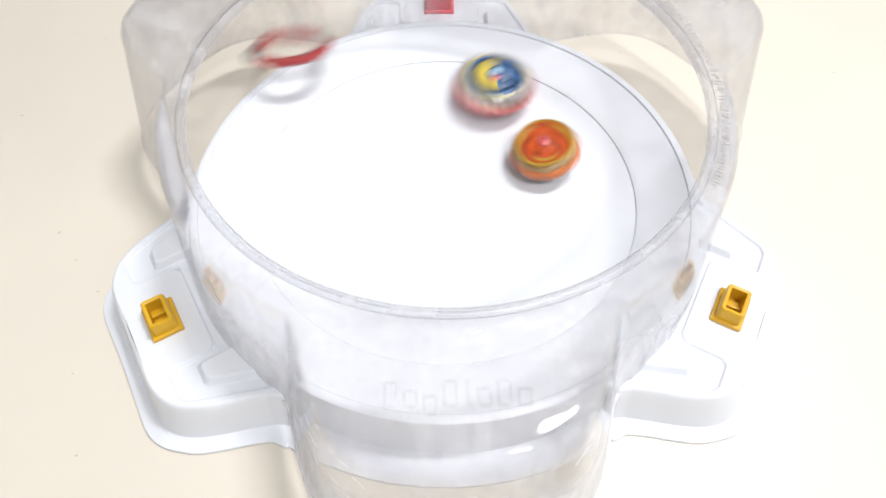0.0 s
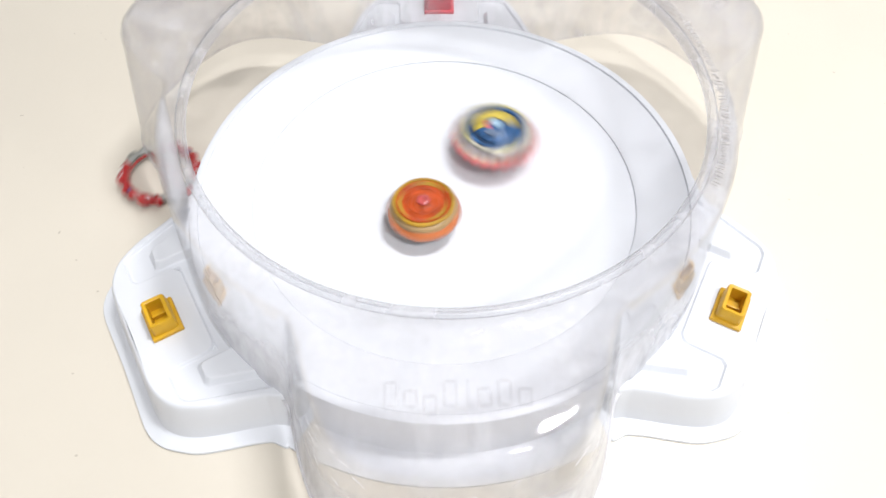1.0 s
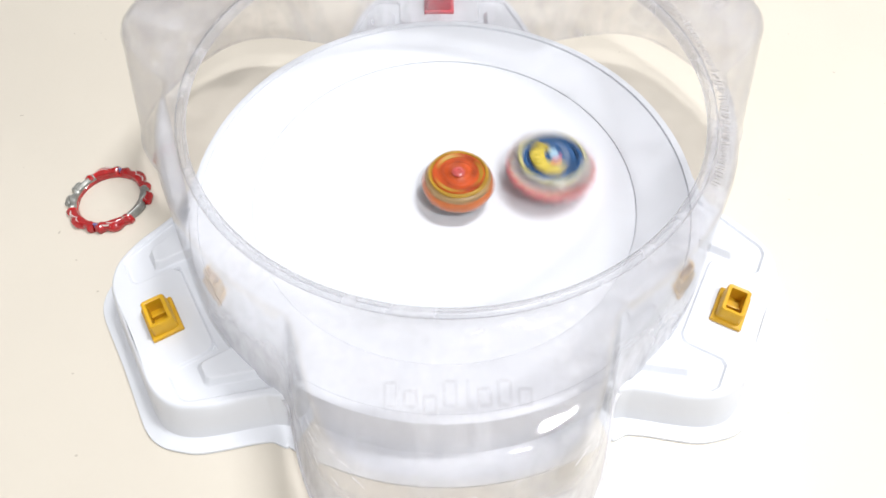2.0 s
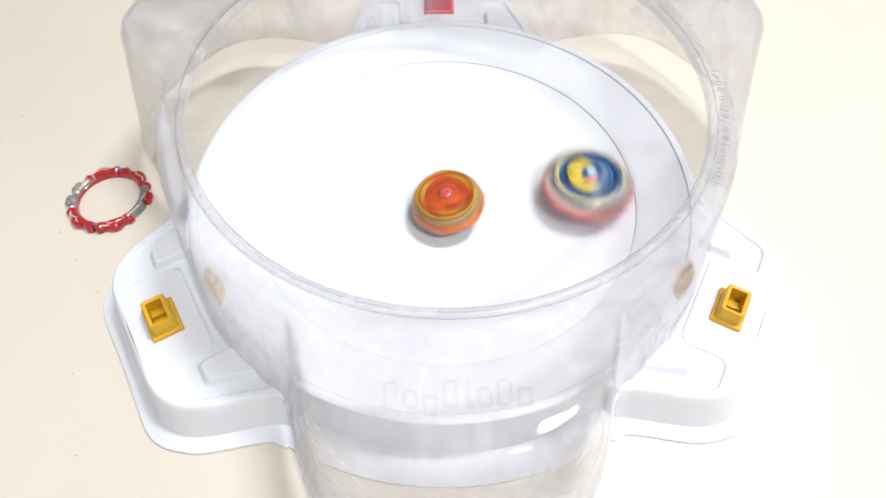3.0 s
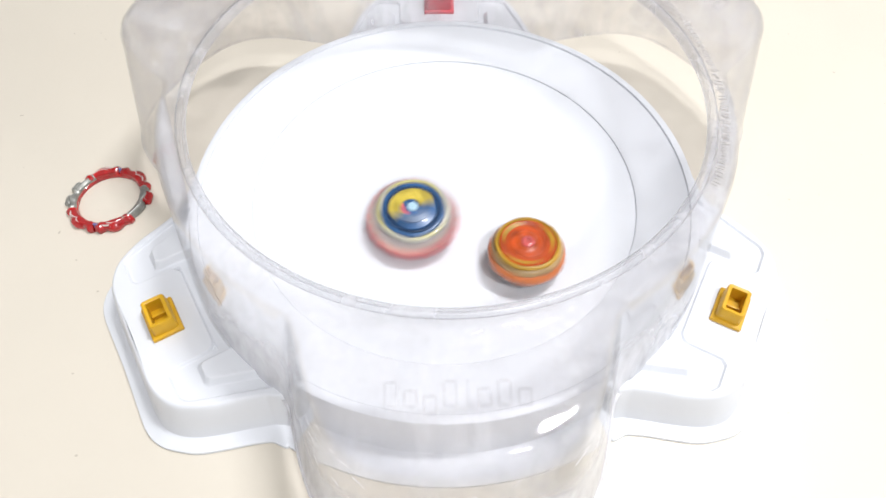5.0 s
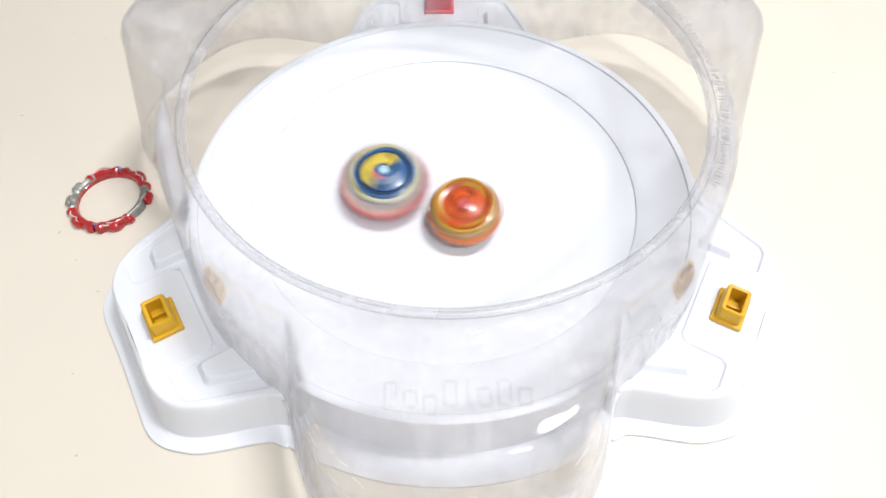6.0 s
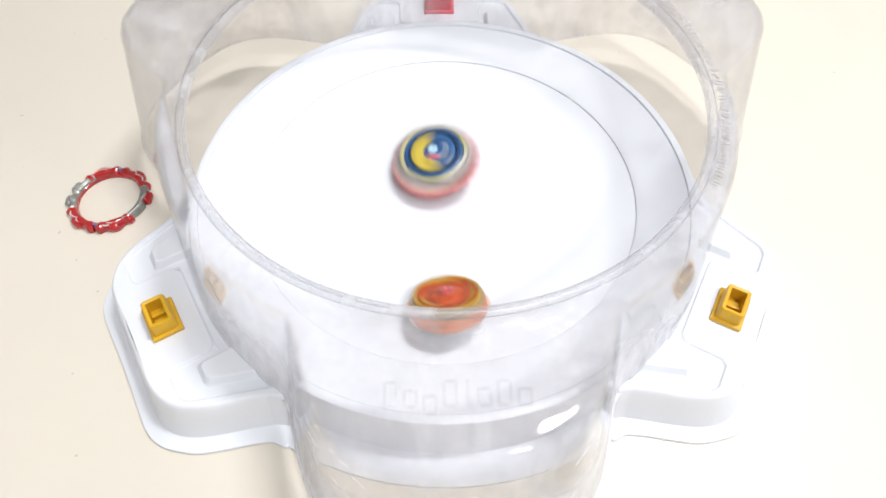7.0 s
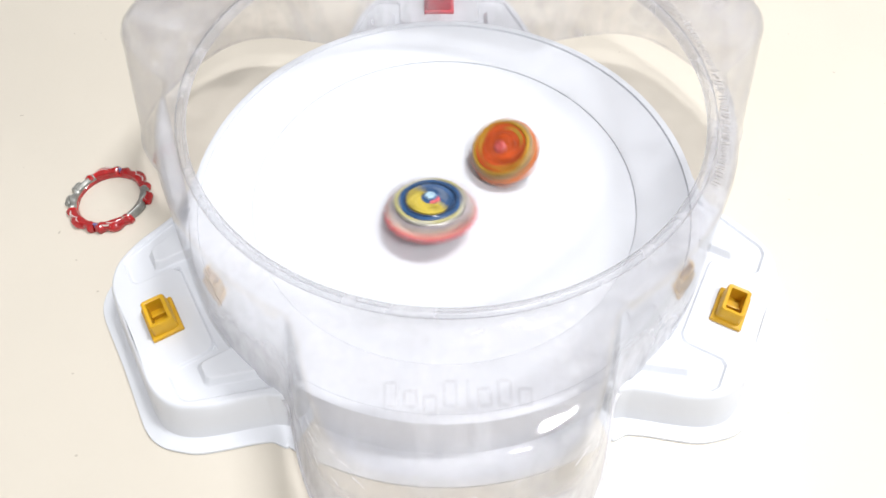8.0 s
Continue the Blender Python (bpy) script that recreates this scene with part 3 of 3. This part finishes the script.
def build_ring():
    ring = tagged(new("armour_ring"), "red and silver plastic ring thrown off onto the table", "toy ring")
    part("inner_band", lathe([(.0216, -.0034), (.0216, -.0008), (.0222, -.0004), (.0230, -.0008), (.0230, -.0034), (.0216, -.0034)], 96), RED_RING, ring)
    for k in range(2):
        o = 180 * k
        part("red_wing", ring_sector(o - 134, o - 70, .0220, .0302, -.0034, .0030, .0022, 2), RED_RING, ring, "wavy glossy red wing")
        part("red_wing", ring_sector(o - 67, o - 12, .0220, .0304, -.0034, .0032, .0022, 2), RED_RING, ring)
        part("silver_wing", ring_sector(o - 30, o + 14, .0219, .0282, -.0032, .0026, .0010, 1, 24), SILVER, ring, "silver-grey wing")
        part("silver_wing", ring_sector(o + 8, o + 52, .0219, .0288, -.0032, .0030, .0022, 2, 32), SILVER, ring)
        if k == 0:
            part("red_tooth", ring_sector(o + 18, o + 38, .0236, .0306, -.0032, .0022, 0, 1, 16, .16), RED_RING, ring, "glossy red tooth")
        else:
            for d in (-4, 22):
                part("silver_tooth", ring_sector(o + d, o + d + 17, .0236, .0306, -.0030, .0022, 0, 1, 16, .16), SILVER, ring)
        for a0, a1, r0, r1 in ((-58, -46, .0258, .0272), (-50, -38, .0246, .0262), (-42, -32, .0266, .0254), (-122, -110, .0256, .0270), (-114, -102, .0262, .0248), (-104, -94, .0252, .0268)):
            part("white_mark", painted_stroke(o + a0, o + a1, r0, r1, .0031, .00022), WHITE_MARK, ring)
        part("blue_gem", ring_sector(o - 72, o - 65, .0240, .0266, -.0010, .0034, 0, 1, 8, .4), BLUE_MARK, ring)
    return ring


build_room()
build_table()
build_base()
build_cover()
orange_top = build_orange_top()
blue_top = build_blue_top()
armour_ring = build_ring()


# ---- what moves: seconds, tip's place, lean of the axis in degrees towards x and y ----
ORANGE_PATH = [
    (0.00, 0.0725, 0.0263, 0.0250, -12.0, -3.5),    (0.10, 0.0488, 0.0217, 0.0234, -12.0, -1.3),
    (0.20, 0.0407, -0.0117, 0.0229, -12.0, 0.8),    (0.30, 0.0299, -0.0324, 0.0230, -13.0, 3.0),
    (0.40, 0.0203, -0.0370, 0.0229, -13.0, 4.9),    (0.50, 0.0143, -0.0381, 0.0229, -13.0, 6.9),
    (0.60, 0.0127, -0.0404, 0.0229, -9.0, 4.9),    (0.70, 0.0084, -0.0358, 0.0227, -5.0, 2.8),
    (0.80, 0.0036, -0.0279, 0.0224, -0.9, 2.6),    (0.90, -0.0032, -0.0263, 0.0224, -0.8, 2.4),
    (1.00, -0.0135, -0.0233, 0.0224, -0.6, 2.1),    (1.10, -0.0239, -0.0264, 0.0227, -0.5, 1.9),
    (1.20, -0.0300, -0.0236, 0.0228, -0.4, 1.7),    (1.30, -0.0301, -0.0198, 0.0227, -0.3, 1.5),
    (1.40, -0.0270, -0.0159, 0.0225, -0.1, 1.2),    (1.50, -0.0214, -0.0044, 0.0222, 0.0, 1.0),
    (1.60, -0.0181, -0.0026, 0.0222, 0.0, 0.9),    (1.70, -0.0133, 0.0008, 0.0221, 0.0, 0.7),
    (1.90, 0.0014, 0.0022, 0.0220, 0.0, 0.5),    (2.10, 0.0159, -0.0029, 0.0221, 0.0, 0.2),
    (2.30, 0.0227, -0.0125, 0.0224, 0.0, -0.1),    (2.50, 0.0207, -0.0146, 0.0223, 0.0, -0.3),
    (2.65, 0.0160, -0.0130, 0.0222, -2.0, -0.5),    (2.80, 0.0112, -0.0113, 0.0221, -5.0, -0.7),
    (2.90, 0.0065, -0.0139, 0.0221, -6.5, -0.9),    (3.00, 0.0037, -0.0161, 0.0221, -7.0, -1.0),
    (3.10, -0.0005, -0.0159, 0.0221, -6.0, -1.1),    (3.20, -0.0033, -0.0158, 0.0221, -4.0, -1.3),
    (3.30, -0.0064, -0.0181, 0.0222, -2.0, -1.4),    (3.40, -0.0075, -0.0249, 0.0224, 0.0, -1.5),
    (3.50, -0.0072, -0.0280, 0.0225, 0.0, -1.7),    (3.60, -0.0075, -0.0257, 0.0224, 0.0, -1.8),
    (3.70, -0.0045, -0.0155, 0.0221, 0.0, -1.9),    (3.80, -0.0022, -0.0089, 0.0220, 0.0, -2.1),
    (3.90, -0.0013, -0.0013, 0.0220, 0.0, -2.2),    (4.00, 0.0007, 0.0069, 0.0220, 0.0, -2.3),
    (4.10, -0.0050, 0.0187, 0.0222, 0.0, -2.5),    (4.20, -0.0068, 0.0242, 0.0223, 0.0, -2.6),
    (4.30, -0.0151, 0.0204, 0.0223, 0.0, -2.7),    (4.40, -0.0192, 0.0136, 0.0223, 0.0, -2.9),
    (4.50, -0.0188, 0.0007, 0.0222, 0.0, -3.0),    (4.60, -0.0095, -0.0203, 0.0223, -1.6, 0.4),
    (4.70, 0.0109, -0.0399, 0.0229, -3.2, 3.8),    (4.90, 0.0393, -0.0606, 0.0248, -1.3, 3.3),
    (5.10, 0.0561, -0.0519, 0.0252, 0.6, 2.8),    (5.30, 0.0635, -0.0345, 0.0248, 1.5, 2.6),
    (5.50, 0.0526, -0.0494, 0.0248, 1.5, 2.6),    (5.70, 0.0305, -0.0696, 0.0251, 1.5, 2.6),
    (5.80, 0.0201, -0.0603, 0.0242, 1.5, 2.6),    (5.90, 0.0132, -0.0381, 0.0229, -0.0, -3.1),
    (6.00, 0.0135, -0.0215, 0.0224, -4.0, -8.9),    (6.10, 0.0449, -0.0272, 0.0235, -0.8, -7.9),
    (6.20, 0.0503, -0.0189, 0.0236, 0.0, -7.0),    (6.30, 0.0538, -0.0110, 0.0236, -1.2, -5.7),
    (6.40, 0.0519, -0.0025, 0.0235, -2.5, -4.3),    (6.50, 0.0451, -0.0032, 0.0231, -3.9, 0.1),
    (6.60, 0.0383, -0.0071, 0.0228, -5.4, 4.5),    (6.70, 0.0269, -0.0649, 0.0247, -15.4, 18.4),
    (6.80, 0.0158, -0.1006, 0.0276, -16.6, 21.3),    (6.90, 0.0119, -0.1112, 0.0288, -12.3, 26.3),
    (7.00, 0.0010, -0.1026, 0.0277, -4.2, 29.7),    (7.10, -0.0129, -0.0855, 0.0260, 2.5, 28.9),
    (7.20, -0.0274, -0.0648, 0.0247, 14.0, 24.2),    (7.30, -0.0438, -0.0479, 0.0243, 20.8, 18.7),
    (7.40, -0.0478, -0.0284, 0.0237, 26.6, 8.7),    (7.50, -0.0418, -0.0012, 0.0229, 27.4, -5.8),
    (7.60, -0.0289, 0.0195, 0.0227, 21.3, -14.9),    (7.70, -0.0075, 0.0341, 0.0227, 5.7, -21.3),
    (7.80, 0.0166, 0.0379, 0.0229, -5.2, -19.3),    (7.90, 0.0350, 0.0425, 0.0236, -14.5, -19.5),
    (8.00, 0.0474, 0.0315, 0.0239, -22.0, -19.0),
]
BLUE_PATH = [
    (0.00, 0.0382, 0.0892, 0.0271, 1.5, -2.6),    (0.10, -0.0089, 0.0612, 0.0241, 1.4, -2.2),
    (0.20, -0.0487, 0.0271, 0.0237, 1.2, -1.9),    (0.30, -0.0643, -0.0158, 0.0244, 1.1, -1.5),
    (0.40, -0.0597, -0.0595, 0.0258, 0.9, -1.2),    (0.50, -0.0277, -0.0926, 0.0271, 0.8, -0.8),
    (0.60, 0.0100, -0.1019, 0.0277, 0.6, -0.4),    (0.70, 0.0492, -0.0846, 0.0272, 0.5, -0.1),
    (0.80, 0.0729, -0.0448, 0.0260, 0.3, 0.3),    (0.90, 0.0663, 0.0011, 0.0244, 0.1, 0.6),
    (1.00, 0.0361, 0.0397, 0.0236, 0.0, 1.0),    (1.10, -0.0032, 0.0575, 0.0238, 0.0, 1.0),
    (1.20, -0.0461, 0.0592, 0.0250, 0.0, 1.0),    (1.30, -0.0827, 0.0365, 0.0264, 0.0, 1.0),
    (1.40, -0.0979, -0.0035, 0.0272, 0.0, 1.0),    (1.50, -0.0808, -0.0400, 0.0266, 0.0, 1.0),
    (1.60, -0.0397, -0.0670, 0.0253, 0.0, 1.0),    (1.70, 0.0047, -0.0653, 0.0243, 0.0, 1.0),
    (1.90, 0.0692, -0.0269, 0.0250, 0.0, 1.0),    (2.10, 0.0563, 0.0444, 0.0248, 0.0, 1.0),
    (2.30, -0.0208, 0.0550, 0.0239, 0.0, 1.0),    (2.50, -0.0712, -0.0009, 0.0247, 0.0, 1.0),
    (2.65, -0.0336, -0.0628, 0.0247, 0.0, 1.0),    (2.80, 0.0474, -0.0704, 0.0259, 0.0, 1.0),
    (2.90, 0.0794, -0.0457, 0.0265, 0.0, 1.0),    (3.00, 0.0937, -0.0069, 0.0268, 0.0, 1.0),
    (3.10, 0.0737, 0.0260, 0.0253, 0.2, 0.6),    (3.20, 0.0335, 0.0458, 0.0237, 0.4, 0.1),
    (3.30, -0.0080, 0.0433, 0.0230, 0.6, -0.3),    (3.40, -0.0423, 0.0322, 0.0235, 0.8, -0.8),
    (3.50, -0.0716, 0.0088, 0.0248, 1.0, -1.2),    (3.60, -0.0785, -0.0299, 0.0258, 1.2, -1.7),
    (3.70, -0.0586, -0.0636, 0.0261, 1.4, -2.1),    (3.80, -0.0213, -0.0729, 0.0251, 1.6, -2.6),
    (3.90, 0.0159, -0.0610, 0.0241, 1.8, -3.0),    (4.00, 0.0410, -0.0313, 0.0234, 2.0, -3.5),
    (4.10, 0.0545, 0.0057, 0.0236, 1.6, -3.8),    (4.20, 0.0488, 0.0414, 0.0242, 1.2, -4.1),
    (4.30, 0.0271, 0.0701, 0.0251, 0.8, -4.4),    (4.40, -0.0063, 0.0722, 0.0248, 0.4, -4.7),
    (4.50, -0.0380, 0.0670, 0.0252, 0.0, -5.0),    (4.60, -0.0523, 0.0315, 0.0240, 0.0, -5.0),
    (4.70, -0.0501, 0.0034, 0.0234, 0.0, -5.0),    (4.90, -0.0345, -0.0269, 0.0230, 0.0, -5.0),
    (5.10, -0.0063, -0.0179, 0.0222, 0.0, -5.0),    (5.30, 0.0110, 0.0173, 0.0222, 0.0, -5.0),
    (5.50, -0.0169, 0.0502, 0.0235, 0.0, -5.0),    (5.70, -0.0592, 0.0519, 0.0254, 0.0, -5.0),
    (5.80, -0.0701, 0.0363, 0.0254, 0.0, -5.0),    (5.90, -0.0606, 0.0109, 0.0241, 0.0, -5.4),
    (6.00, -0.0392, 0.0041, 0.0228, 0.0, -5.9),    (6.10, -0.0210, 0.0098, 0.0223, 0.0, -6.3),
    (6.20, -0.0017, 0.0190, 0.0222, 0.0, -6.7),    (6.30, 0.0160, 0.0326, 0.0227, 0.0, -7.1),
    (6.40, 0.0253, 0.0517, 0.0238, 0.0, -7.6),    (6.50, 0.0227, 0.0623, 0.0244, 0.0, -8.0),
    (6.60, 0.0148, 0.0531, 0.0236, -2.0, -6.5),    (6.70, 0.0129, 0.0596, 0.0240, -4.0, -5.0),
    (6.80, -0.0001, 0.0603, 0.0240, -6.1, -3.5),    (6.90, -0.0041, 0.0431, 0.0230, -7.1, -4.6),
    (7.00, -0.0035, 0.0218, 0.0223, -8.2, -5.7),    (7.10, 0.0021, -0.0029, 0.0220, -8.3, 0.7),
    (7.20, 0.0097, -0.0230, 0.0223, -8.4, 7.1),    (7.30, 0.0199, -0.0304, 0.0227, -4.6, 6.0),
    (7.40, 0.0282, -0.0403, 0.0233, -0.9, 4.9),    (7.50, 0.0413, -0.0405, 0.0238, 0.0, 4.9),
    (7.60, 0.0450, -0.0326, 0.0237, 0.9, 4.9),    (7.70, 0.0365, -0.0241, 0.0230, 1.8, 6.2),
    (7.80, 0.0200, -0.0188, 0.0224, 2.7, 7.5),    (7.90, 0.0037, -0.0267, 0.0224, 1.2, 9.8),
    (8.00, -0.0093, -0.0256, 0.0224, -0.4, 12.0),
]

# the ring: seconds, centre, then the way its axis points
RING_PATH = [
    (0.0, -0.110, 0.108, 0.060, 0.02, -0.30, -0.95), (0.1, -0.172, 0.078, 0.040, 0.22, -0.92, -0.30), (0.2, -0.182, 0.088, 0.030, -0.20, -0.25, -0.95),
    (0.3, -0.176, 0.103, 0.028, -0.25, 0.30, -0.92), (0.4, -0.170, 0.108, 0.028, -0.50, 0.45, -0.72), (0.5, -0.169, 0.136, 0.029, -0.88, 0.25, -0.38),
    (0.6, -0.168, 0.134, 0.028, -0.82, 0.14, 0.50), (0.7, -0.177, 0.110, 0.026, -0.45, 0.06, 0.88), (0.8, -0.184, 0.077, 0.015, 0.15, 0.0, 0.98),
    (0.9, -0.195, 0.060, 0.012, 0.15, 0.0, 0.98), (1.0, -0.206, 0.039, 0.008, 0.08, 0.0, 1.0), (1.1, -0.225, 0.025, 0.006, -0.05, 0.05, 1.0),
    (1.2, -0.2385, 0.0195, 0.0038, 0.0, 0.0, 1.0), (1.3, -0.2400, 0.0190, 0.0036, 0.0, 0.0, 1.0), (8.0, -0.2400, 0.0190, 0.0036, 0.0, 0.0, 1.0),
]
RING_TURN = -27
# seconds and heading of the tops' pattern, in degrees
ORANGE_SPIN = [(0.0, 0), (8.0, 120)]
BLUE_SPIN = [(0.0, 88), (0.5, 108), (1.0, 10), (1.5, 125), (3.0, 90), (3.5, 60), (4.0, 98), (4.5, 10), (6.0, 45), (6.5, 140), (7.0, 98), (7.5, 240), (8.0, 130)]


def glide(path, t):
    """Catmull-Rom along rows of seconds and values."""
    k = 0
    while k < len(path) - 2 and path[k + 1][0] <= t:
        k += 1
    p1, p2 = path[k], path[k + 1]
    p0, p3 = path[max(0, k - 1)], path[min(len(path) - 1, k + 2)]
    h = p2[0] - p1[0]
    u = (t - p1[0]) / h
    out = []
    for c in range(1, len(p1)):
        m1 = (p2[c] - p0[c]) / max(1e-6, p2[0] - p0[0]) * h
        m2 = (p3[c] - p1[c]) / max(1e-6, p3[0] - p1[0]) * h
        out.append((2 * u ** 3 - 3 * u * u + 1) * p1[c] + (u ** 3 - 2 * u * u + u) * m1 + (3 * u * u - 2 * u ** 3) * p2[c] + (u ** 3 - u * u) * m2)
    return out


def spin_rows(path, marks, turns):
    """A row for every thirtieth of a second: place, lean and spin. marks: seconds and the way the pattern points, with whole turns between."""
    angles = [(marks[0][0], marks[0][1])]
    for t, deg in marks[1:]:
        t0, a0 = angles[-1]
        whole = round(((t - t0) * turns * 360 - (deg - a0)) / 360)
        angles.append((t, deg + 360 * whole))
    rows = []
    for i in range(int(8 * FPS) + 1):
        t = i / FPS
        x, y, z, lx, ly = glide(path, t)
        k = 0
        while k < len(angles) - 2 and angles[k + 1][0] <= t:
            k += 1
        (t0, a0), (t1, a1) = angles[k], angles[k + 1]
        spin = a0 + (a1 - a0) * (t - t0) / (t1 - t0)
        a = math.hypot(lx, ly)
        lean = Matrix.Rotation(radians(a), 4, Vector((-ly, lx, 0)).normalized()) if a > 0.01 else Matrix.Identity(4)
        rows.append((t, Matrix.Translation((x, y, z)) @ lean @ Matrix.Rotation(radians(spin), 4, "Z")))
    return rows


def ring_rows():
    """Carries the ring's turn backwards from its rest, so that it tumbles without a jump."""
    rows, up = [], Vector((0, 0, 1))
    turned = Matrix.Identity(4)
    for t, x, y, z, nx, ny, nz in reversed(RING_PATH):
        n = Vector((nx, ny, nz)).normalized()
        turned = up.rotation_difference(n).to_matrix().to_4x4() @ turned
        up = n
        spin = RING_TURN + (min(t, 1.2) - 1.2) * 180
        rows.append((t, Matrix.Translation((x, y, z)) @ turned @ Matrix.Rotation(radians(spin), 4, "Z")))
    return rows[::-1]


def motions():
    walk(orange_top, spin_rows(ORANGE_PATH, ORANGE_SPIN, 6.8))
    walk(blue_top, spin_rows(BLUE_PATH, BLUE_SPIN, 6.0))
    walk(armour_ring, ring_rows())


motions()
